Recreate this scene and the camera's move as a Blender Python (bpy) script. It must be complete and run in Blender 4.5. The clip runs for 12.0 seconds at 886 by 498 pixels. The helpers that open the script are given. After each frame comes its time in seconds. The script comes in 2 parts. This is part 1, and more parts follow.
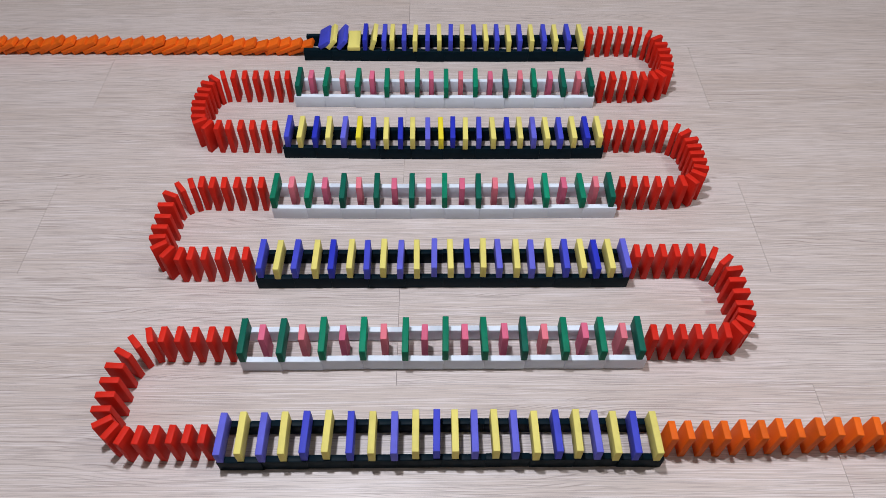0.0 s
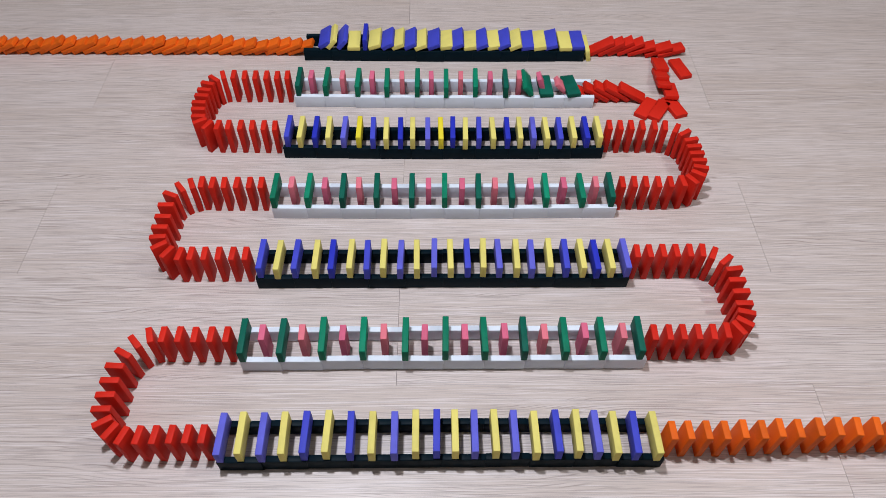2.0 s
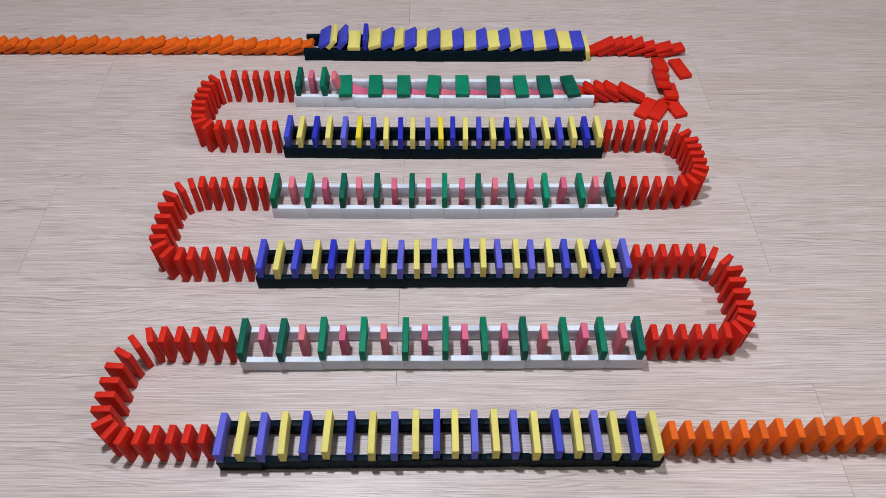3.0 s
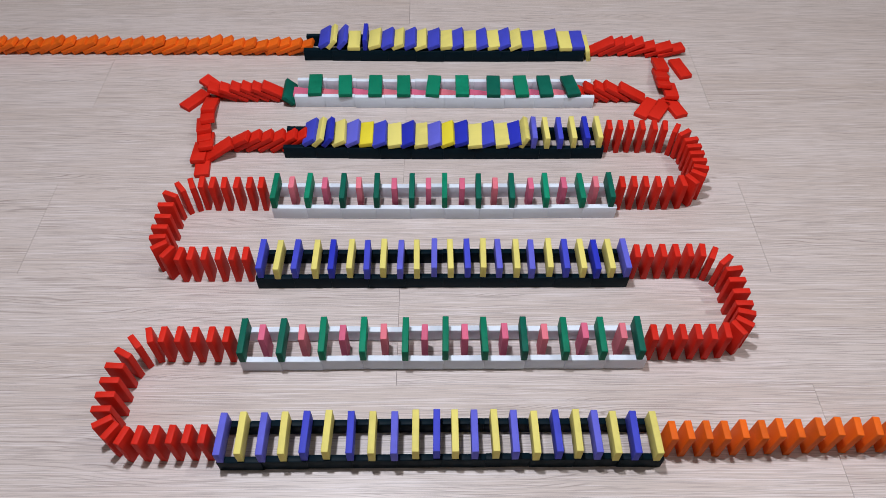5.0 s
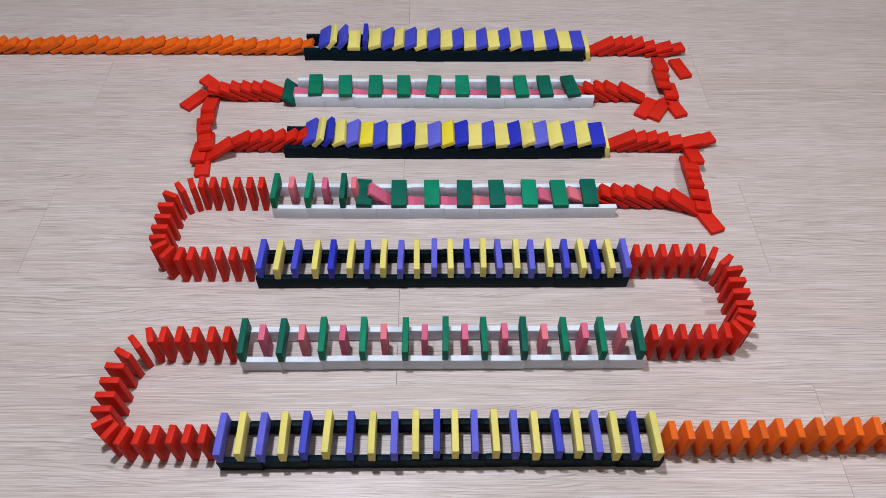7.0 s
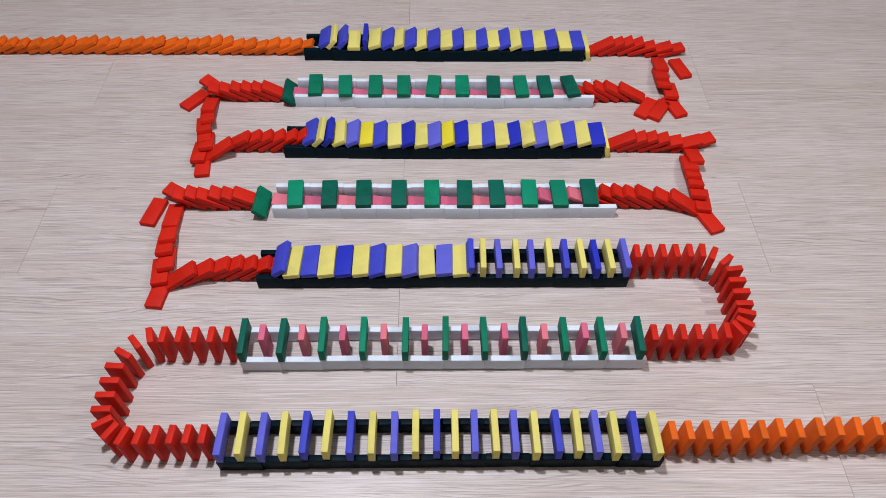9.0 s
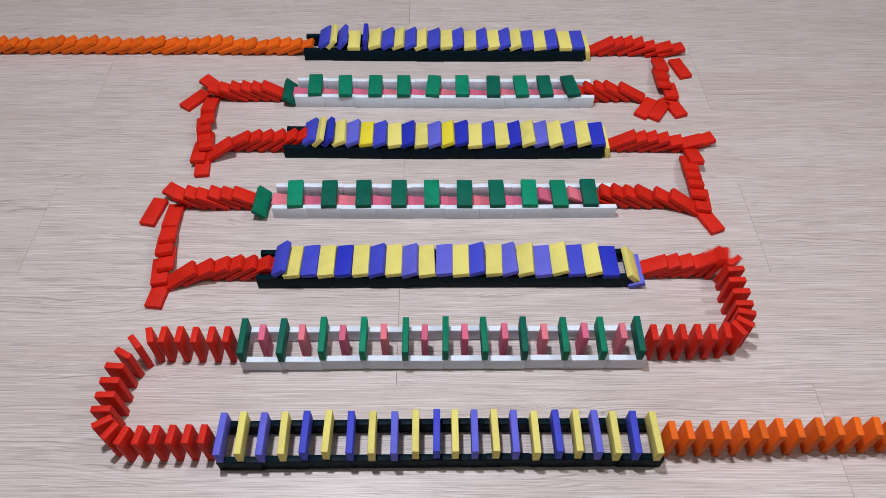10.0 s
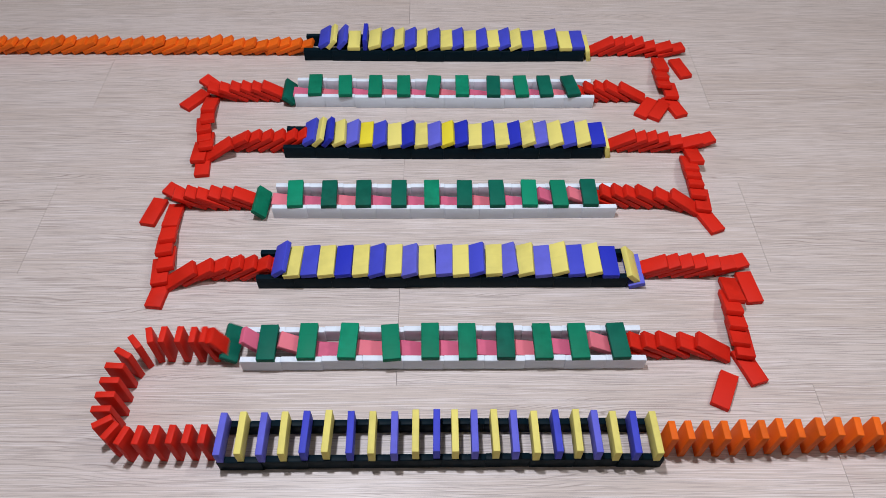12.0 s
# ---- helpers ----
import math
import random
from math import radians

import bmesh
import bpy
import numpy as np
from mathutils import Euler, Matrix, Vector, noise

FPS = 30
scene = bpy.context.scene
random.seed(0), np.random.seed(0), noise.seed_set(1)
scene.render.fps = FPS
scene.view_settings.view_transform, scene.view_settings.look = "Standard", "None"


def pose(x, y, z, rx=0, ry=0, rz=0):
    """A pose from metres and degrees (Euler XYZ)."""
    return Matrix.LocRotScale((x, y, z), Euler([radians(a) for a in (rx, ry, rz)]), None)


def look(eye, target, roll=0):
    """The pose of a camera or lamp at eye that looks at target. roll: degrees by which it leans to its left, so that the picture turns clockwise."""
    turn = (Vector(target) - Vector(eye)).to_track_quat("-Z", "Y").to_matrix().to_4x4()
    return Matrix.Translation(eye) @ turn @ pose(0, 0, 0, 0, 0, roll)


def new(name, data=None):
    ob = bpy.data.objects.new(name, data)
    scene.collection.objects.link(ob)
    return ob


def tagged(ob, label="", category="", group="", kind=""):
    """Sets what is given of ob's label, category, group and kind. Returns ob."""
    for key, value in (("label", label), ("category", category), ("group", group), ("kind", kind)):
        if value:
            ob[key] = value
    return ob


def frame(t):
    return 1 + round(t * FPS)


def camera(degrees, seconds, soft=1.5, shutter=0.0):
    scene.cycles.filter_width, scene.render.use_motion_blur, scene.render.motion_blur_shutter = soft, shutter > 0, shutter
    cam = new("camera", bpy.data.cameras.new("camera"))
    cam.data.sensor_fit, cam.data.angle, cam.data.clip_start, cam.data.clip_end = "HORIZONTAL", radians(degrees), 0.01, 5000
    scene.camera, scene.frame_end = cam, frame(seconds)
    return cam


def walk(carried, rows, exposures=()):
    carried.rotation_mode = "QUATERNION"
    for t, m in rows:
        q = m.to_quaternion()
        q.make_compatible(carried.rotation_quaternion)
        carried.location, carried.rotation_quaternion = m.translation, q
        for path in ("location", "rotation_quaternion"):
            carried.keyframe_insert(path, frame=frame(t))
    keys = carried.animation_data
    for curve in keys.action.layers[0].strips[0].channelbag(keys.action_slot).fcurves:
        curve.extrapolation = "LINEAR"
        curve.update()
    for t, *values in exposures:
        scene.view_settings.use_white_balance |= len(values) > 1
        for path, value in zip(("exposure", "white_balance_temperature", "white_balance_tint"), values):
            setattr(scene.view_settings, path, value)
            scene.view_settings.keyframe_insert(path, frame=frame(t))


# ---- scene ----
SECONDS = 12.0
# the phone on its stand: height over the floor and tilt
EYE = (0.0, 0.0, 0.6873)
TILT = math.radians(51.616)
cam = camera(64.4, SECONDS, soft=0.8, shutter=0.5)
AIM = look(EYE, (0.0, math.cos(TILT), EYE[2] - math.sin(TILT)), 0.638)
walk(cam, [(0.0, AIM), (SECONDS, AIM)], exposures=[(0.0, 0.0), (SECONDS, 0.0)])

# ---- world and lamps ----
world = bpy.data.worlds.new("room_world")
world.use_nodes = True
world.node_tree.nodes["Background"].inputs[0].default_value = (0.8, 0.85, 1.0, 1)
world.node_tree.nodes["Background"].inputs[1].default_value = 0.05
scene.world = world
ROOM = (-2.6, 2.6, -2.2, 3.0, 2.5)  # x, x, y, y, height


def unseen_lamp(x, y, z, power, color, size=0.035):
    """An added point light with no fitting seen; shines all round, onto the ceiling too."""
    data = bpy.data.lights.new("unseen_lamp", "POINT")
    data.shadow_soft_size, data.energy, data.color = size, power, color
    ob = new("unseen_lamp", data)
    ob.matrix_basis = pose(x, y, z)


# both added: spots guessed from the cast shadows, power set for brightness and fill
unseen_lamp(-0.21, 0.50, 1.44, 59.0, (0.95, 0.985, 1.10))  # over the floor
unseen_lamp(0.80, 0.45, 1.15, 17.0, (0.99, 0.975, 1.0))  # lower, to the side


# ---- materials ----
def base_material(name, rough, spec=0.5):
    m = bpy.data.materials.new(name)
    m.use_nodes = True
    nt = m.node_tree
    bsdf = nt.nodes["Principled BSDF"]
    bsdf.inputs["Roughness"].default_value = rough
    bsdf.inputs["Specular IOR Level"].default_value = spec
    return m, nt, bsdf


def mixed(nt, fac, a, b, blend="MIX"):
    n = nt.nodes.new("ShaderNodeMix")
    n.data_type, n.blend_type = "RGBA", blend
    for sock, v in ((n.inputs[0], fac), (n.inputs[6], a), (n.inputs[7], b)):
        if hasattr(v, "is_linked"):
            nt.links.new(v, sock)
        else:
            sock.default_value = v if isinstance(v, (int, float)) else (*v, 1)
    return n.outputs[2]


def ramp(nt, fac, lo, hi):
    n = nt.nodes.new("ShaderNodeMapRange")
    n.inputs[1].default_value, n.inputs[2].default_value = lo, hi
    nt.links.new(fac, n.inputs[0])
    return n.outputs[0]


def grain(nt, scale, stretch=(1, 1, 1), detail=4, per_object=True, rough=0.55):
    tc = nt.nodes.new("ShaderNodeTexCoord")
    mp = nt.nodes.new("ShaderNodeMapping")
    mp.inputs["Scale"].default_value = stretch
    nt.links.new(tc.outputs["Object"], mp.inputs["Vector"])
    if per_object:
        info = nt.nodes.new("ShaderNodeObjectInfo")
        sh = nt.nodes.new("ShaderNodeMath")
        sh.operation = "MULTIPLY"
        sh.inputs[1].default_value = 37.0
        nt.links.new(info.outputs["Random"], sh.inputs[0])
        cb = nt.nodes.new("ShaderNodeCombineXYZ")
        for i in range(3):
            nt.links.new(sh.outputs[0], cb.inputs[i])
        nt.links.new(cb.outputs[0], mp.inputs["Location"])
    nz = nt.nodes.new("ShaderNodeTexNoise")
    nz.inputs["Scale"].default_value = scale
    nz.inputs["Detail"].default_value = detail
    nz.inputs["Roughness"].default_value = rough
    nt.links.new(mp.outputs[0], nz.inputs["Vector"])
    return nz.outputs["Fac"]


def bumped(nt, bsdf, height, strength, distance):
    b = nt.nodes.new("ShaderNodeBump")
    b.inputs["Strength"].default_value, b.inputs["Distance"].default_value = strength, distance
    nt.links.new(height, b.inputs["Height"])
    nt.links.new(b.outputs[0], bsdf.inputs["Normal"])


def paint(name, color, rough=0.56, vary=0.10, spec=0.15):
    """Paint on wood: slight tone from piece to piece, faint grain and blotches."""
    m, nt, bsdf = base_material(name, rough, spec)
    dark = tuple(c * (1 - vary) for c in color)
    light = tuple(min(1, c * (1 + vary) + 0.01 * vary) for c in color)
    info = nt.nodes.new("ShaderNodeObjectInfo")
    tone = mixed(nt, info.outputs["Random"], dark, light)
    fine = grain(nt, 260, (1, 1, 0.12), 3)
    blot = grain(nt, 55, (1, 1, 1), 3)
    worn = mixed(nt, ramp(nt, blot, 0.35, 0.75), tone, light)
    col = mixed(nt, ramp(nt, fine, 0.6, 1.0), worn, dark)
    nt.links.new(col, bsdf.inputs["Base Color"])
    bumped(nt, bsdf, fine, 0.12, 0.0004)
    r = nt.nodes.new("ShaderNodeMapRange")
    r.inputs[3].default_value, r.inputs[4].default_value = rough - 0.08, rough + 0.12
    nt.links.new(blot, r.inputs[0])
    nt.links.new(r.outputs[0], bsdf.inputs["Roughness"])
    return m


PAINT = {
    "r": paint("red_paint", (0.57, 0.017, 0.007)),
    "o": paint("orange_paint", (0.71, 0.118, 0.007), vary=0.15),
    "B": paint("dark_blue_paint", (0.020, 0.030, 0.42)),
    "b": paint("blue_paint", (0.052, 0.064, 0.50)),
    "p": paint("periwinkle_paint", (0.115, 0.12, 0.58)),
    "y": paint("yellow_paint", (0.69, 0.61, 0.165)),
    "Y": paint("deep_yellow_paint", (0.70, 0.59, 0.035)),
    "D": paint("dark_green_paint", (0.001, 0.105, 0.070), vary=0.2),
    "m": paint("green_paint", (0.001, 0.165, 0.090), vary=0.2),
    "g": paint("bright_green_paint", (0.002, 0.22, 0.12), vary=0.2),
    "k": paint("rose_paint", (0.61, 0.125, 0.215)),
    "s": paint("salmon_paint", (0.66, 0.165, 0.21)),
    "w": paint("white_paint", (0.70, 0.765, 0.85), vary=0.03),
    "n": paint("black_paint", (0.0014, 0.0095, 0.016), rough=0.42, spec=0.05),
}
TONE = {"r": "red", "o": "orange", "B": "dark blue", "b": "blue", "p": "light violet-blue", "y": "pale yellow",
        "Y": "deep yellow", "D": "dark green", "m": "green", "g": "bright green", "k": "rose pink",
        "s": "salmon pink", "w": "white", "n": "black"}
NAME = {"r": "red", "o": "orange", "B": "blue", "b": "blue", "p": "blue", "y": "yellow", "Y": "yellow", "D": "green",
        "m": "green", "g": "green", "k": "pink", "s": "pink", "w": "white", "n": "black"}


def plank_material():
    """Oak laminate: pale boards, thin dark growth lines that sweep into arches, short pores and broad soft tone."""
    m, nt, bsdf = base_material("oak_laminate", 0.42, 0.5)
    link = nt.links.new

    def maths(op, a, b):
        n = nt.nodes.new("ShaderNodeMath")
        n.operation = op
        for sock, v in ((n.inputs[0], a), (n.inputs[1], b)):
            if hasattr(v, "is_linked"):
                link(v, sock)
            else:
                sock.default_value = v
        return n.outputs[0]

    # height across the board, bent by a slow noise: equal steps of it are the growth lines
    place = nt.nodes.new("ShaderNodeTexCoord")
    axes = nt.nodes.new("ShaderNodeSeparateXYZ")
    link(place.outputs["Object"], axes.inputs[0])
    info = nt.nodes.new("ShaderNodeObjectInfo")
    slow = grain(nt, 1.0, (1.6, 6.0, 1), 2, rough=0.4)
    quick = grain(nt, 1.0, (4.5, 38, 1), 3, rough=0.5)
    bent = maths("ADD", maths("MULTIPLY", slow, 0.085), maths("MULTIPLY", quick, 0.022))
    level = maths("ADD", maths("ADD", axes.outputs[1], bent), info.outputs["Random"])
    ring = maths("ABSOLUTE", maths("SINE", maths("MULTIPLY", level, 1000.0), 0.0), 0.0)
    lines = ramp(nt, ring, 0.60, 0.10)
    patchy = ramp(nt, grain(nt, 1.0, (5, 150, 1), 4, rough=0.6), 0.44, 0.60)
    zones = ramp(nt, grain(nt, 1.0, (1.3, 16, 1), 2), 0.34, 0.60)
    lines = maths("MULTIPLY", maths("MULTIPLY", lines, patchy), maths("ADD", maths("MULTIPLY", zones, 0.65), 0.35))
    pores = ramp(nt, grain(nt, 1.0, (17, 1150, 1), 3, rough=0.6), 0.52, 0.61)
    pale = ramp(nt, grain(nt, 1.0, (10, 900, 1), 3, rough=0.6), 0.51, 0.62)
    broad = ramp(nt, grain(nt, 1.0, (2.0, 22, 1), 4), 0.3, 0.7)
    tone = mixed(nt, info.outputs["Random"], (0.520, 0.440, 0.395), (0.565, 0.487, 0.446))
    col = mixed(nt, broad, tone, (0.58, 0.508, 0.475))
    brown = ramp(nt, grain(nt, 1.0, (1.1, 9, 1), 3), 0.50, 0.72)
    col = mixed(nt, maths("MULTIPLY", brown, 0.45), col, (0.45, 0.36, 0.30))
    col = mixed(nt, maths("MULTIPLY", pale, 0.8), col, (0.68, 0.62, 0.615))
    col = mixed(nt, maths("MULTIPLY", pores, 0.72), col, (0.35, 0.295, 0.275))
    col = mixed(nt, maths("MULTIPLY", lines, 0.85), col, (0.29, 0.235, 0.21))
    link(col, bsdf.inputs["Base Color"])
    bumped(nt, bsdf, maths("ADD", pores, lines), -0.10, 0.0004)
    return m


def plaster(name, color):
    m, nt, bsdf = base_material(name, 0.85, 0.3)
    n = grain(nt, 9, (1, 1, 1), 5, per_object=False)
    nt.links.new(mixed(nt, n, tuple(c * 0.94 for c in color), color), bsdf.inputs["Base Color"])
    bumped(nt, bsdf, grain(nt, 300, (1, 1, 1), 2, per_object=False), 0.1, 0.001)
    return m


OAK = plank_material()
# unseen wall and ceiling colours, set low and warm to steer the bounced light
WALL = plaster("wall_paint", (0.34, 0.27, 0.18))
CEILING = plaster("ceiling_paint", (0.52, 0.52, 0.51))
SCREED = plaster("screed", (0.10, 0.09, 0.085))


# ---- meshes ----
def box_mesh(name, x0, x1, y0, y1, z0, z1, material, bevel=0.0, segments=2):
    bm = bmesh.new()
    bmesh.ops.create_cube(bm, size=1)
    for v in bm.verts:
        v.co = Vector(((x0 + x1) / 2 + v.co.x * (x1 - x0), (y0 + y1) / 2 + v.co.y * (y1 - y0), (z0 + z1) / 2 + v.co.z * (z1 - z0)))
    if bevel:
        bmesh.ops.bevel(bm, geom=bm.edges[:], offset=bevel, segments=segments, profile=0.5, affect="EDGES")
    me = bpy.data.meshes.new(name)
    bm.to_mesh(me)
    bm.free()
    me.materials.append(material)
    if bevel and segments > 1:
        for f in me.polygons:
            f.use_smooth = True
        me.set_sharp_from_angle(angle=radians(50))
    return me


# ---- the room ----
def build_room():
    x0, x1, y0, y1, h = ROOM
    w = 0.12
    tagged(new("floor", box_mesh("floor", x0 - w, x1 + w, y0 - w, y1 + w, -0.12, -0.009, SCREED)),
           "pale greige oak laminate floor laid in staggered planks", "floor", kind="structure")
    tagged(new("ceiling", box_mesh("ceiling", x0 - w, x1 + w, y0 - w, y1 + w, h, h + 0.12, CEILING)),
           "plain unseen ceiling, grey to cut bounced light", "ceiling", kind="structure")
    for name, a in (("wall_north", (x0 - w, x1 + w, y1, y1 + w)), ("wall_south", (x0 - w, x1 + w, y0 - w, y0)),
                    ("wall_west", (x0 - w, x0, y0, y1)), ("wall_east", (x1, x1 + w, y0, y1))):
        tagged(new(name, box_mesh(name, *a, -0.009, h, WALL)), "plain unseen wall, tan to dim and warm bounced light", "wall", kind="structure")


build_room()

# ---- the run of dominoes ----
LONG, WIDE, THICK = 0.0439, 0.0195, 0.0068  # one domino
MM = 0.001
# where the dominoes of the bends stand: millimetres and the way they face
STAND_R1 = [(225.9, 946.8, 1), (241.5, 946.9, 0), (256.7, 948.6, 2), (272.5, 948.9, -1), (288.5, 948.7, -4), (302.4, 947, -11), (314.8, 939.8, -28), (325.7, 930.2, -59), (329.3, 915.1, -86), (330.8, 899.8, -84), (330.8, 884.2, -89), (329.4, 866.5, -100), (326.8, 853.7, -115), (315.2, 842.4, -143), (304.5, 838, -165), (290, 836.1, -175), (276.3, 836.8, -180), (261, 835.9, 178), (245.2, 835.6, -177), (230.2, 835.1, -178)]
STAND_L1 = [(-228.8, 829, -177), (-243.5, 828.1, -178), (-259.1, 828.6, -178), (-275, 828.4, -177), (-290.6, 828.1, -175), (-306.7, 828.9, -177), (-321.6, 827.5, -161), (-332.9, 819.6, -129), (-339.9, 808.8, -104), (-341.7, 794.7, -95), (-342.6, 781.9, -93), (-343.1, 767.3, -92), (-340.8, 753.5, -91), (-337.4, 738.7, -89), (-333.2, 728.7, -57), (-321.5, 720.7, -28), (-307.3, 720.5, -4), (-292.9, 720.8, 2), (-276.4, 721.1, 2), (-260.6, 720.7, 4), (-244.8, 720.6, 3), (-229.7, 720.4, 5)]
STAND_R2 = [(225.3, 729.6, -2), (240.1, 729, -2), (255, 729.7, -2), (270.3, 729.5, -3), (286.9, 729.8, -4), (301.1, 729.7, -9), (315.2, 724, -29), (324.7, 715.7, -57), (330.7, 702.6, -77), (332, 689.7, -84), (332.9, 676.9, -86), (333.1, 663.4, -89), (332.7, 650.8, -103), (327.1, 639.1, -121), (316.4, 628.6, -144), (304.2, 625.3, -173), (288.3, 623.6, 179), (272.7, 623, 179), (256.9, 623.1, 177), (242.2, 622.9, 177), (226.8, 621.9, 178)]
STAND_L2 = [(-230.2, 614, -178), (-245, 613.7, -178), (-261, 613.5, 180), (-276.8, 612.9, -175), (-291.7, 613.1, -179), (-305.4, 613.8, -176), (-317.3, 610.7, -157), (-330, 604.7, -140), (-339.3, 592.4, -112), (-340.3, 574.9, -89), (-339.3, 556.2, -91), (-338.9, 539.4, -90), (-337.2, 524.3, -85), (-332.5, 511.6, -55), (-320.7, 501.8, -30), (-305.8, 499.1, -6), (-292.6, 499.8, 0), (-276.8, 500, 3), (-260.4, 500.2, 3), (-244.4, 500.4, -0), (-229.2, 500.6, 2)]
STAND_R3 = [(227.2, 510.6, -2), (242.1, 510.9, 1), (258.1, 511.8, 0), (273.6, 512.1, 0), (289.5, 512.6, -3), (304.3, 512.9, -7), (316.3, 508.9, -26), (328.6, 499.5, -49), (334.7, 486.6, -82), (334.3, 471, -88), (334.9, 455.1, -87), (334.1, 439.1, -89), (333.9, 427.4, -104), (328.9, 414.9, -124), (320.3, 407, -149), (306.7, 403.4, 179), (291.4, 401.4, 177), (275.2, 401.2, 178), (259, 400.7, 179), (243.9, 400.2, 178), (227.7, 399.9, 179)]
STAND_L3 = [(-229.3, 391.4, -179), (-245.9, 391.1, -179), (-263.1, 390.5, -178), (-279.8, 390.9, -179), (-296.9, 390.5, -179), (-310.7, 389.4, -160), (-324, 381.1, -136), (-332.3, 367.4, -117), (-336.7, 352.4, -92), (-336.9, 335.8, -90), (-336.5, 319.8, -88), (-335.9, 304.5, -88), (-330.7, 290.9, -58), (-320.3, 281.9, -30), (-307.4, 277.1, -18), (-292.2, 277.7, -5), (-276.4, 278.2, -3), (-260.7, 278.9, -1), (-245.3, 279.3, -2), (-230, 279.5, -0)]
STAND_OUT = [(226, 288.7, 1), (242.3, 289.3, 2), (259.9, 289.5, 1), (277.6, 289.5, 0), (295.9, 290.9, -1), (314.3, 290.5, 0), (332, 292.6, -1), (350.2, 292, -1), (370.7, 293.8, -2), (389.8, 294.6, -3), (408.6, 294.5, -6), (427.8, 295, -6)]
REST_R1 = {6: (337.4, 944.3, 11, 9.9), 7: (360.8, 927.1, -75, 0), 8: (335.2, 928.4, -92, 15), 9: (331.6, 901, -95, 20.7), 10: (331.8, 884, -95, 19.5), 11: (340.5, 866.9, -95, 12.1), 12: (332.8, 835.6, -71, 0), 13: (310.1, 829.3, -124, 0), 14: (327.6, 825.2, -123, 0)}
REST_L1 = {6: (-328, 833.1, -213, 14.6), 7: (-357.3, 835.9, -125, 0), 8: (-344.2, 820.9, -85, 16.3), 9: (-345.8, 793.5, -74, 19.7), 10: (-347.6, 775.7, -74, 16.4), 11: (-343.4, 758.6, -74, 12.9), 12: (-348.9, 734.2, -74, 3), 13: (-331.6, 705.9, -83, 0)}
REST_R2 = {6: (337.3, 731.3, 15, 10.2), 7: (343.9, 723.6, -93, 19.7), 8: (335.6, 706.5, -97, 22.2), 9: (335.5, 692.9, -97, 21.8), 10: (336.2, 678.7, -97, 20.8), 11: (336.6, 662.3, -98, 17.2), 12: (341, 645.6, -98, 9), 13: (332.7, 614.8, -68, 0)}
REST_L2 = {6: (-324, 614.6, -204, 12.4), 7: (-368.8, 618.4, -100, 0), 8: (-345.6, 607.8, -86, 10.5), 9: (-346.1, 577, -77, 19.3), 10: (-345.7, 557.6, -77, 18.8), 11: (-338.9, 536.5, -77, 16.6), 12: (-342.9, 519.5, -77, 9.8), 13: (-331.8, 493.7, -95, 0)}
REST_R3 = {6: (327.3, 515, 14, 7.9), 7: (362.5, 509.6, -84, 0), 8: (341.3, 498.9, -93, 18.3), 9: (336.7, 479.9, -97, 22.3), 10: (336.4, 461, -97, 20.5), 11: (335.2, 441, -98, 18.5), 12: (338.6, 428.8, -98, 13.3), 13: (330.6, 402.1, -72, 0.9), 14: (313.5, 371.9, -117, 0)}
ROWS = {1: (-220.9, 920.9, 0.76), 2: (-219.6, 809.7, 0.77), 3: (-220.0, 702.1, 0.81), 4: (-217.8, 591.9, 1.00), 5: (-218.9, 481.1, 1.01), 6: (-217.3, 371.3, 1.02), 7: (-219.0, 260.1, 1.04)}
# the first pieces of the runs that lead out of the bends slid outwards
REST_R1.update({5: (318, 946, 4, 17), 15: (296.8, 832.7, 172, None)})
REST_L1.update({12: (-335, 743, -78, 16), 13: (-338.5, 725, -85, 9), 14: (-331.6, 705.9, -83, 0), 15: (-326, 697.5, 18, None)})
REST_R2.update({5: (318, 729, 4, 17), 14: (329.5, 610, 162, None), 15: (311, 618, 170, None)})
REST_L2.update({14: (-327, 483, 18, None), 15: (-308, 491, 10, None)})
REST_R3.update({5: (310, 513.5, 4, 17), 15: (317, 395.5, 166, None), 16: (298, 400, 174, None)})
REST_L1.update({19: (-256, 720.7, 4, None), 20: (-238.5, 720.6, 3, None), 21: (-222, 720.4, 5, None)})
REST_L2.update({18: (-257, 500.2, 3, None), 19: (-239, 500.4, 0, None), 20: (-222, 500.6, 2, None)})
RAIL = 439.0  # length of a rail of ten dominoes
BOW = {1: -2.4, 2: -2.2, 3: -2.2, 4: -1.4, 5: 0.3, 6: 0.8, 7: 1.6}  # sag at mid length, bent to fit the lens's bow in the camera's view

MESH = {}


def domino_mesh(paint_key, way):
    """way: up (on its end), across (on its long edge across the run), rail (on its long edge along the run)."""
    key = (paint_key, way)
    if key not in MESH:
        t, w, l = THICK, WIDE / 2, LONG
        dims = {"up": (-t, 0, -w, w, 0, l), "across": (-t, 0, -l / 2, l / 2, 0, 2 * w), "rail": (0, l, 0, t, 0, 2 * w)}[way]
        MESH[key] = box_mesh(NAME[paint_key] + "_domino", *dims, PAINT[paint_key], 0.0006)
    return MESH[key]


def domino(paint_key, way, where, group, m=None):
    ob = new(NAME[paint_key] + "_domino", domino_mesh(paint_key, way))
    if m is not None:
        ob.matrix_basis = m
    return tagged(ob, TONE[paint_key] + " painted wooden domino " + where, "domino", group)


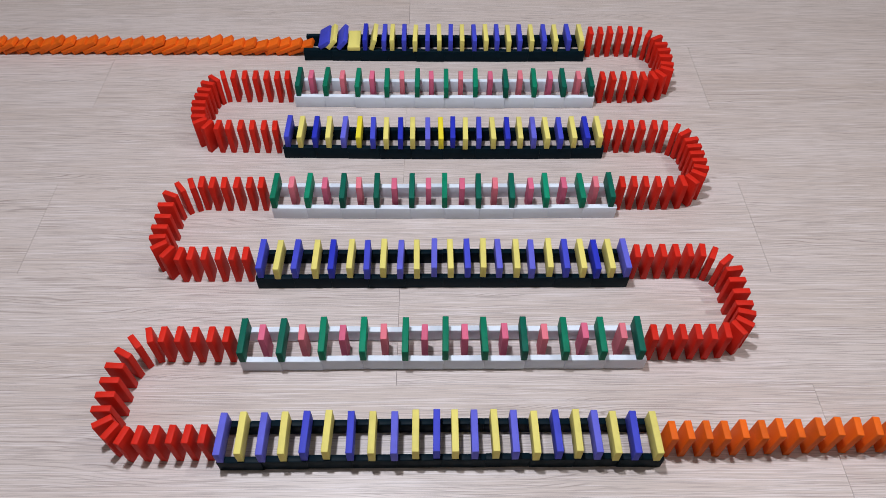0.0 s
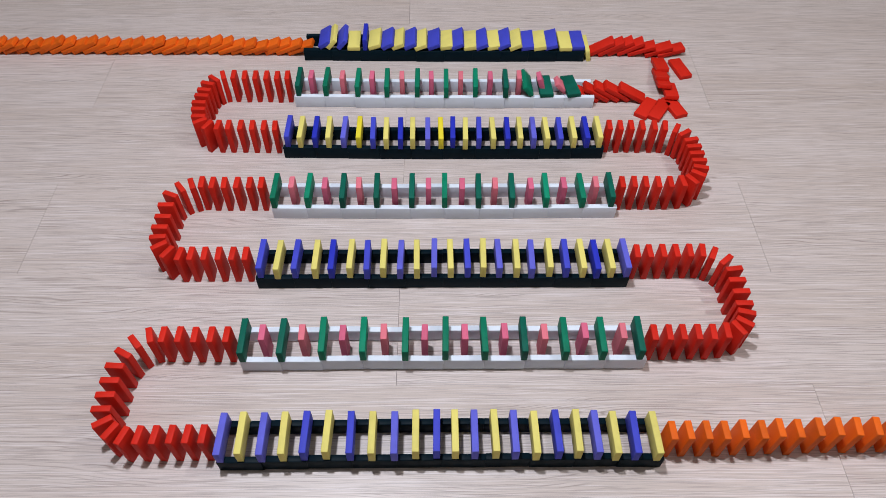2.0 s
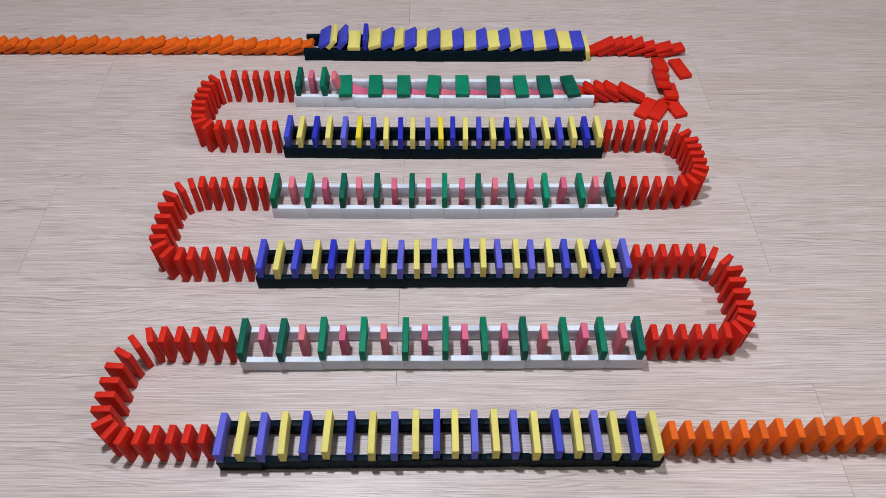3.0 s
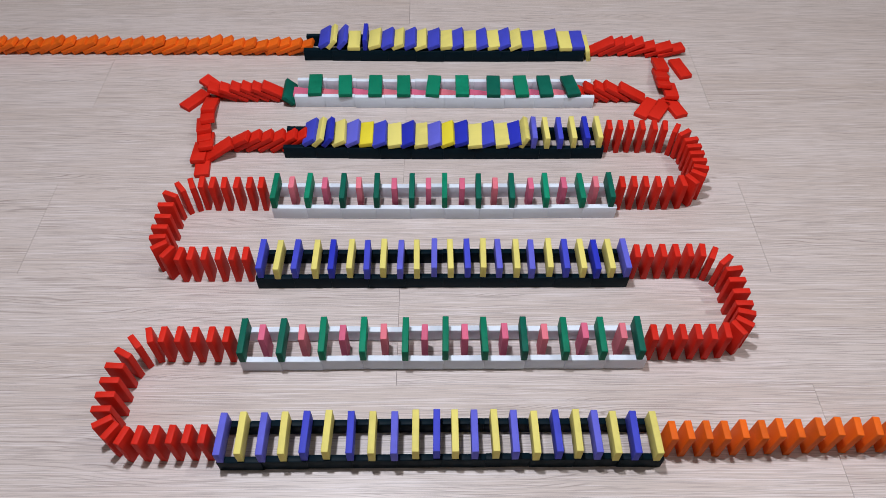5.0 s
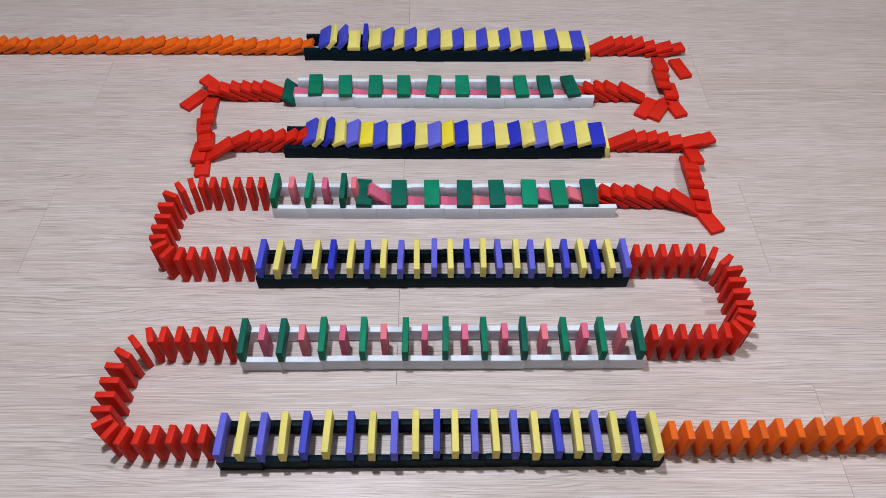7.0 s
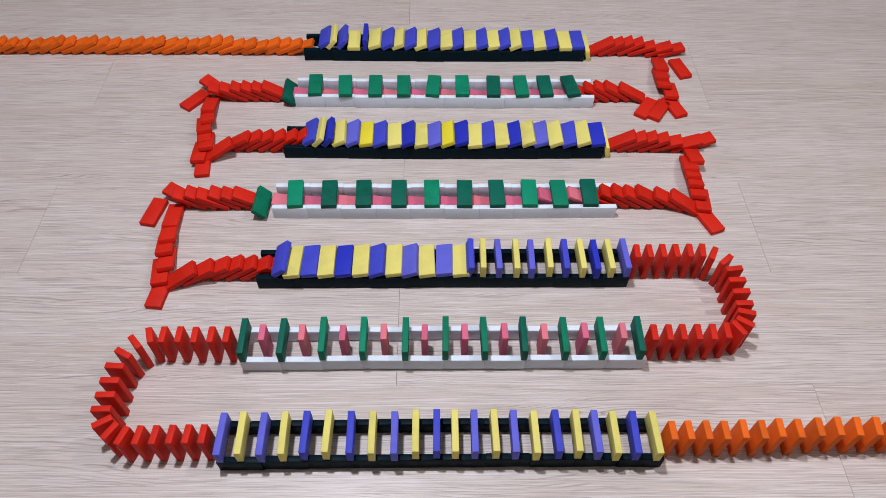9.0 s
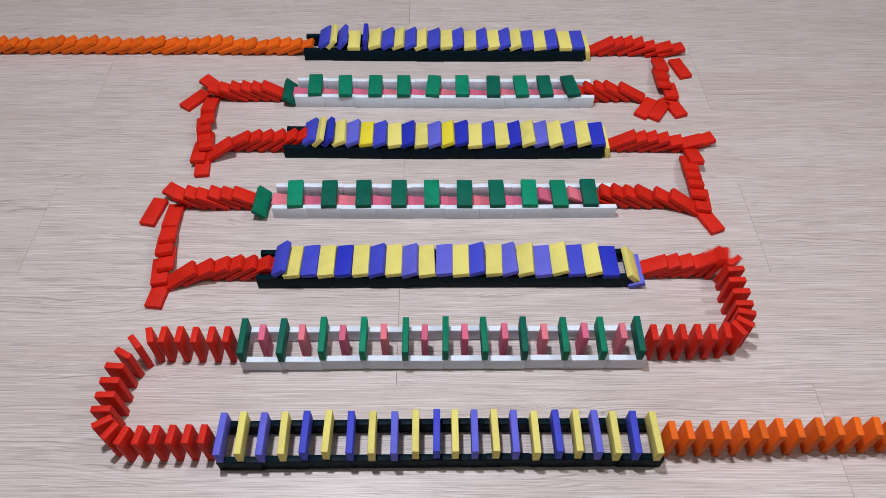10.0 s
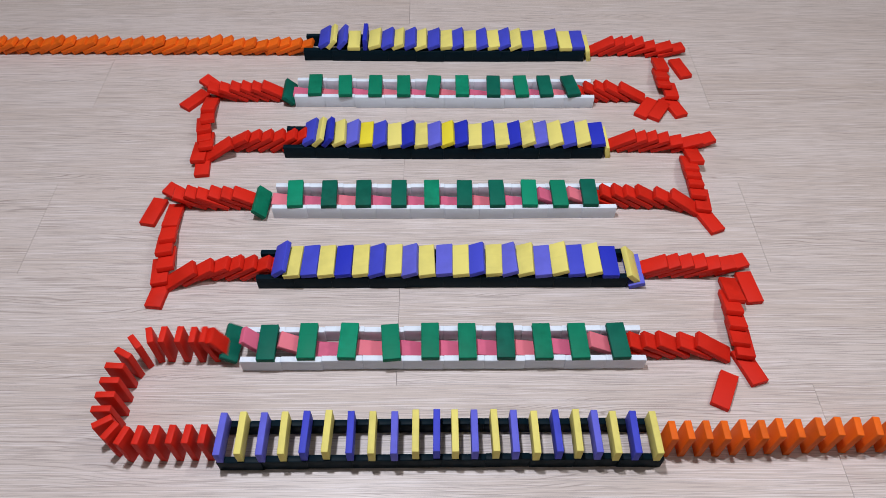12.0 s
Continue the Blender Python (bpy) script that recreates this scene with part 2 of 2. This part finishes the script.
def lean(s):
    """Pose of a domino from the middle of its leading bottom edge (mm), the way it faces and its lean (degrees)."""
    x, y, z, yaw, a = s
    return Matrix.Translation((x * MM, y * MM, z * MM)) @ Matrix.Rotation(radians(yaw), 4, "Z") @ Matrix.Rotation(radians(a), 4, "Y")


FALLS = []  # (domino, start, length of the fall, standing state, resting state)


def at(s, e, f):
    """State between standing and resting: the lean speeds up, the slide is even."""
    g = max(0.0, min(1.0, f))
    lean_share = g ** 1.7
    d = (e[3] - s[3] + 180) % 360 - 180
    return (s[0] + (e[0] - s[0]) * g, s[1] + (e[1] - s[1]) * g, s[2] + (e[2] - s[2]) * g * g, s[3] + d * g, s[4] + (e[4] - s[4]) * lean_share)


def key_fall(ob, t0, length, s, e):
    if t0 + length <= 0:
        ob.matrix_basis = lean(e)
        return
    if t0 >= SECONDS:
        ob.matrix_basis = lean(s)
        return
    times = [0.0] + [t0 + length * k / 5 for k in range(6)] + [SECONDS]
    rows = []
    for t in times:
        if 0 <= t <= SECONDS and (not rows or frame(t) > frame(rows[-1][0])):
            rows.append((t, lean(at(s, e, (t - t0) / length))))
    walk(ob, rows)


def corners(p, phi, h):
    c, s = math.cos(phi), math.sin(phi)
    q = (p - THICK / MM * s, THICK / MM * c)
    return (p, 0.0), q, (q[0] + h * c, q[1] + h * s), (p + h * c, h * s)


def clear(p, phi, nxt, h):
    """True where a domino pivoting at p with its face at phi over the floor stays off the next one."""
    c, s = math.cos(phi), math.sin(phi)
    for x, z in nxt[:3]:
        along, off = (x - p) * c + z * s, -(x - p) * s + z * c
        if 0 < along < h and off > 0.05:
            return False
    (qx, qz), (rx, rz) = nxt[1], nxt[2]
    tx, tz = p + h * c, h * s
    if rx > tx > qx:
        if tz < qz + (rz - qz) * (tx - qx) / (rx - qx) - 0.05:
            return False
    return True


def resting(pivots, h, last):
    """Angles over the floor at which a row of toppled dominoes comes to rest, each on the next (pivots along the run)."""
    out = [last]
    for i in range(len(pivots) - 2, -1, -1):
        nxt = corners(pivots[i + 1], radians(out[0]), h)
        phi = 0.0
        while phi < 80 and not clear(pivots[i], radians(phi), nxt, h):
            phi += 0.5
        out.insert(0, phi)
    return out


def clock(i, keys):
    """Time at which number i starts to fall, from (number, seconds) pairs."""
    for (a, ta), (b, tb) in zip(keys, keys[1:]):
        if i <= b or (b, tb) == keys[-1]:
            return ta + (tb - ta) * (i - a) / (b - a)


def along(row, u, v=0.0):
    """Place of a point u along and v across a rail row, in millimetres."""
    x, y, th = ROWS[row]
    c, s = math.cos(radians(th)), math.sin(radians(th))
    share = min(1.0, max(0.0, u / RAIL))
    # bow that fits the row to the camera's view
    v += BOW[row] * 4 * share * (1 - share)
    return x + u * c - v * s, y + u * s + v * c


def rails(row, key, rnd):
    x, y, th = ROWS[row]
    wobble = 0.5 if key == "w" else 0.3
    for v in (0.0, LONG / MM - THICK / MM):
        for i in range(10):
            px, py = along(row, i * RAIL / 10, v + rnd.uniform(-wobble, wobble))
            domino(key, "rail", "laid edgewise in a floor rail", NAME[key] + " rail dominoes",
                   pose(px * MM, py * MM, 0, 0, 0, th + rnd.uniform(-wobble, wobble) * 1.4))


# pieces of the rail rows: colours, where they stand and where they come to rest along the row,
# how (f flat, t tilted, s steep, u upright, x over the end), and when they start to fall
BLACK_ROWS = {
    1: ("bybyBybybybybybybybybyby",
        [18, 37, 56, 75, 93.1, 108.2, 123.2, 135.1, 153.6, 171.0, 190.1, 208.0, 226.0, 243.7, 262.5, 280.5, 297.9, 315.8, 333.3, 351.5, 371.3, 388.7, 408.7, 428.5],
        [26.6, 40.0, 56.5, 68.6, 99.9, 103.3, 124.5, 139.9, 159.3, 175.3, 195.9, 213.7, 232.8, 251.0, 269.8, 286.8, 305.6, 323.1, 340.4, 359.3, 378.4, 398.7, 418.5, 440],
        "tssfuttttttftftfttfftffx", [(5, -0.08), (13, 0.38), (17, 0.65), (21, 0.84), (23, 0.98)]),
    3: ("byBypYbyBypYBybyBypybyBy",
        [4.0, 21.4, 41.6, 59.3, 80.5, 100.7, 119.7, 137.6, 157.1, 173.6, 194.3, 212.0, 228.5, 245.7, 264.2, 283.0, 302.8, 320.0, 338.3, 356.1, 374.4, 392.9, 410.7, 428.0],
        [30.5, 45.0, 57.2, 68.7, 87.9, 104.2, 124.4, 143.2, 163.5, 179.1, 199.4, 217.2, 236.0, 253.5, 272.3, 290.1, 308.3, 327.7, 344.9, 365.3, 384.1, 402.9, 421.7, 440],
        "tssttftftftttftfttttttfx", [(0, 3.85), (15.5, 4.76), (18, 4.98), (20.5, 5.17), (23, 5.36)]),
    5: ("bybyBybypypybypypybyByp",
        [3.4, 23.6, 44.1, 67.4, 86.2, 107.8, 127.2, 146.3, 166.4, 185.2, 205.8, 224.6, 244.4, 263.2, 281.2, 302.3, 319.7, 341.0, 359.9, 379.1, 395.2, 412.2, 430.7],
        [23.3, 34.0, 54.0, 73.4, 93.7, 113.8, 134.4, 152.7, 172.8, 191.1, 212.1, 231.6, 251.7, 271.0, 289.3, 309.5, 328.2, 349.5, 367.3, 388.1, 406.8, 437, 450],
        "tffffftftffftfttftftfxx", [(0, 8.1), (10.4, 8.78), (14.8, 9.18), (18.8, 9.48), (22, 9.7)]),
    7: ("pypybybypybypypybypyby",
        [1.2, 20.5, 41.4, 62.0, 83.0, 104.5, 127.4, 148.6, 170.5, 191.2, 211.9, 229.9, 249.1, 269.2, 288.4, 308.7, 330.3, 350.2, 368.8, 386.9, 406.5, 426.8],
        [], "u" * 22, [(0, 13.0), (21, 14.0)]),
}


def black_row(row):
    rnd = random.Random(row)
    rails(row, "n", rnd)
    keys, stand, rest, ends, when = BLACK_ROWS[row]
    n, h, top, th = len(keys), WIDE / MM, WIDE / MM, ROWS[row][2]
    t = THICK / MM
    start = [u + t for u in stand]
    rest = rest or start
    phis = resting(rest, h, 0.0)
    label = "edgewise across the black rails"
    for i, k in enumerate(keys):
        v = LONG / MM / 2 + rnd.uniform(-1.2, 1.2)
        yaw = th + rnd.uniform(-1.5, 1.5)
        sx, sy = along(row, start[i], v)
        s = (sx, sy, top, yaw, 0.0)
        ob = domino(k, "across", label, "blue and yellow dominoes on the black rails")
        e_kind = ends[i]
        if e_kind == "u":
            ob.matrix_basis = lean(s)
            continue
        rx, ry = along(row, rest[i], v)
        phi = phis[i]
        if e_kind == "s":
            phi = 48
        elif e_kind == "t":
            phi = max(phi, 17) + rnd.uniform(0, 4)
        elif e_kind == "f":
            phi = min(phi, 9)
        e = (rx, ry, top, yaw + rnd.uniform(-1.5, 1.5), 90 - phi)
        if e_kind == "x":
            if row == 5 and i == n - 2:
                rx, ry = along(row, RAIL - 4.0, v)
                e = (rx, ry, top + 1.5, yaw, 137)
            elif row == 5:
                rx, ry = along(row, RAIL + 2.5, v - 3)
                e = (rx, ry, 0.0, yaw, 71)
            else:
                rx, ry = along(row, RAIL + 1, v)
                e = (rx, ry, top - 1, yaw, 168)
        FALLS.append((ob, clock(i, when), 0.28 if e_kind == "x" else 0.17, s, e))


# the white rails carry green dominoes, with pink ones upright on the floor between them
WHITE_ROWS = {
    2: ("DmmmmmgDmDD", "ksksksksks",
        [3.4, 43.7, 89.7, 131.9, 176.3, 218.3, 261.2, 305.2, 346.7, 389.4, 429.7],
        [22.2, 67.5, 110.4, 153.9, 196.6, 239.6, 282.6, 326.2, 369.9, 411.4],
        [19.5, 63.6, 107.9, 149.6, 193.3, 235.7, 281.7, 322.4, 357.8, 395.4],
        [(0, 1.66), (2, 1.88), (6, 2.39), (10, 3.12)], ()),
    4: ("mgDDDgDDgmD", "skskkkskks",
        [1.0, 43.5, 87.1, 129.8, 174.4, 216.0, 259.0, 301.4, 344.5, 389.8, 427.6],
        [22.9, 64.8, 107.6, 152.3, 195.5, 238.0, 279.8, 324.8, 366.9, 407.7],
        [18.5, 62.0, 105.8, 151.2, 193.2, 235.2, 276.7, 318.4, 356.8, 395.8],
        [(0, 5.97), (4, 6.34), (6, 6.65), (10, 7.32)], (0, 1)),
    6: ("DDmgmmmDmmD", "kskskkksks",
        [0.5, 42.4, 85.8, 129.5, 174.9, 218.1, 259.8, 302.6, 346.4, 386.8, 427.7],
        [22.3, 64.6, 108.1, 151.9, 195.7, 238.8, 281.5, 324.1, 367.7, 408.8],
        [18.7, 61.7, 105.8, 152.3, 195.1, 235.5, 277.2, 317.7, 357.1, 400.7],
        [(0, 10.31), (3, 10.59), (5, 10.86), (8, 11.47), (10, 11.8)], (0, 8, 9)),
}
# the last green one of each white row tumbles off the end of the rails
OVER_END = {2: (-225.2, 829.8, 2.2, 181.9, 46.2), 4: (-230.2, 608.8, 2.0, 178.1, 44.3), 6: (-225.2, 398.5, 4.0, 178.3, 56.0)}
SWING = {(2, 0): 10, (2, 1): 3, (2, 2): 3, (2, 5): -5, (6, 0): 2.5, (6, 1): 1, (6, 6): 5, (6, 7): -2}


def white_row(row):
    rnd = random.Random(row * 7)
    rails(row, "w", rnd)
    greens, pinks, stand, between, lying, when, raised = WHITE_ROWS[row]
    th, h, w, t = ROWS[row][2], LONG / MM, WIDE / MM, THICK / MM
    back = th + 180
    # numbered in the order of the fall, from the right end
    for i in range(11):
        j = 10 - i
        v = h / 2 + rnd.uniform(-1, 1)
        x, y = along(row, stand[j], v)
        s = (x, y, w, back + rnd.uniform(-1.2, 1.2), 0.0)
        if j == 0:
            e = OVER_END[row]
        else:
            ex, ey = along(row, lying[j - 1] + w, v)
            e = (ex, ey, w + 0.1, back + SWING.get((row, i), {2: 5, 4: 4, 6: 1.5}[row] * max(0.0, 1 - stand[j] / 240) + rnd.uniform(-1.5, 1.5)), 90.0)
        ob = domino(greens[j], "across", "edgewise across the white rails", "green dominoes on the white rails")
        FALLS.append((ob, clock(i, when), 0.2, s, e))
    for i in range(10):
        j = 9 - i
        v = h / 2 + rnd.uniform(-1, 1)
        x, y = along(row, between[j], v)
        s = (x, y, 0.0, back + rnd.uniform(-1.5, 1.5), 0.0)
        ex, ey = along(row, between[j] + (16 if j == 0 else 0), v)
        e = (ex, ey, 0.0, back + rnd.uniform(-2, 2), 81.0)
        if i in raised:
            # stays propped against the edge of the green one ahead
            ex, ey = along(row, lying[j - 1] + w + 39 if j else between[j] + 6, v)
            e = (ex, ey, 0.0, back + rnd.uniform(-4, 4), 62.0)
        ob = domino(pinks[j], "up", "on end between the white rails", "pink dominoes between the white rails")
        FALLS.append((ob, clock(i + 0.45, when), 0.40, s, e))


def bend(stand, rest, when, first, second, group="red dominoes of the bends"):
    """A bend of red dominoes; rest holds the pieces that slid or turned, first and second are the straight runs (ranges)."""
    h, t = LONG / MM, THICK / MM
    states = []
    for x, y, yaw in stand:
        c, s = math.cos(radians(yaw)), math.sin(radians(yaw))
        states.append((x + c * t / 2, y + s * t / 2, 0.0, yaw, 0.0))
    ends = list(states)
    for run, last in (first, second):
        if run:
            sign = 1 if abs((states[run[0]][3] + 180) % 360 - 180) < 90 else -1
            piv = [(rest[i][0] if i in rest else states[i][0]) * sign for i in run]
            for i, phi in zip(run, resting(piv, h, last)):
                ends[i] = (*states[i][:4], 90 - phi - (4 if phi > 12 else 0))
    for i, (x, y, yaw, phi) in rest.items():
        ends[i] = (x, y, 0.0, yaw, ends[i][4] if phi is None else 90 - phi)
    for i, s in enumerate(states):
        ob = domino("r", "up", "on end in a curved floor run", group)
        flung = i in rest and rest[i][3] == 0
        FALLS.append((ob, clock(i, when), 0.33 if flung else 0.19, s, ends[i]))


def orange_runs():
    rnd = random.Random(31)
    t = THICK / MM
    for x, y, yaw in STAND_OUT + [(447, 295.6, -5), (466, 296, -5), (485, 296, -5)]:
        domino("o", "up", "on end on the laminate floor", "orange dominoes of the way out", lean((x + t / 2, y, 0, yaw, 0)))
    u = -26.0
    while u > -640:
        x, y = along(1, u, LONG / MM / 2 + rnd.uniform(-1.0, 1.0))
        domino("o", "up", "toppled onto the next one", "orange dominoes of the way in",
               lean((x, y, 0, ROWS[1][2] + rnd.uniform(-5, 5), 90 - 22 + rnd.uniform(-3, 3))))
        u -= 17.8 + rnd.uniform(-1.5, 1.5)


for r in (1, 3, 5, 7):
    black_row(r)
for r in (2, 4, 6):
    white_row(r)
bend(STAND_R1, REST_R1, [(0, 1.07), (5, 1.27), (7, 1.36), (13, 1.47), (19, 1.59)], (range(0, 7), 10), (range(15, 20), 20))
bend(STAND_L1, REST_L1, [(0, 3.15), (21, 3.8)], (range(0, 7), 15), (range(15, 22), 31))
bend(STAND_R2, REST_R2, [(0, 5.42), (6, 5.57), (13, 5.74), (20, 5.96)], (range(0, 7), 10), (range(14, 21), 20))
bend(STAND_L2, REST_L2, [(0, 7.42), (20, 8.05)], (range(0, 7), 12), (range(14, 21), 31))
bend(STAND_R3, REST_R3, [(0, 9.71), (4, 9.85), (7, 9.95), (11, 10.05), (16, 10.17), (20, 10.29)], (range(0, 7), 8), (range(15, 21), 21))
bend(STAND_L3, {}, [(0, 11.89), (1, 11.93), (2, 11.97), (19, 12.8)], (range(0, 6), 25), ((), 0))
orange_runs()


# ---- laminate planks ----
PLANK, STRIP = 0.914, 0.1512
SEAM_Y, SEAM_X = 0.3565, (0.4015, -0.0505)  # one seam along the planks; the end joints of even and odd strips


def lay_planks():
    x0, x1, y0, y1, h = ROOM
    floor = bpy.data.objects["floor"]
    # the boards run one degree off the room
    skew = Matrix.Translation((0, 0.45, 0)) @ Matrix.Rotation(radians(1.0), 4, "Z") @ Matrix.Translation((0, -0.45, 0))
    made = {}
    j = math.floor((y0 - SEAM_Y) / STRIP)
    while SEAM_Y + j * STRIP < y1:
        a, b = max(y0, SEAM_Y + j * STRIP), min(y1, SEAM_Y + (j + 1) * STRIP)
        joint = SEAM_X[(j + 1) % 2]
        k = math.floor((x0 - joint) / PLANK)
        while joint + k * PLANK < x1:
            c, d = max(x0, joint + k * PLANK), min(x1, joint + (k + 1) * PLANK)
            if d - c > 0.01 and b - a > 0.01:
                size = (round(d - c, 4), round(b - a, 4))
                if size not in made:
                    g = 0.00016
                    made[size] = box_mesh("plank", g, size[0] - g, 0.00004, size[1] - 0.00004, -0.009, 0, OAK)
                ob = new("plank", made[size])
                ob.parent = floor
                ob.matrix_basis = skew @ pose(c, a, 0)
            k += 1
        j += 1


lay_planks()


def motions():
    for ob, t0, length, s, e in FALLS:
        key_fall(ob, t0, length, s, e)


motions()
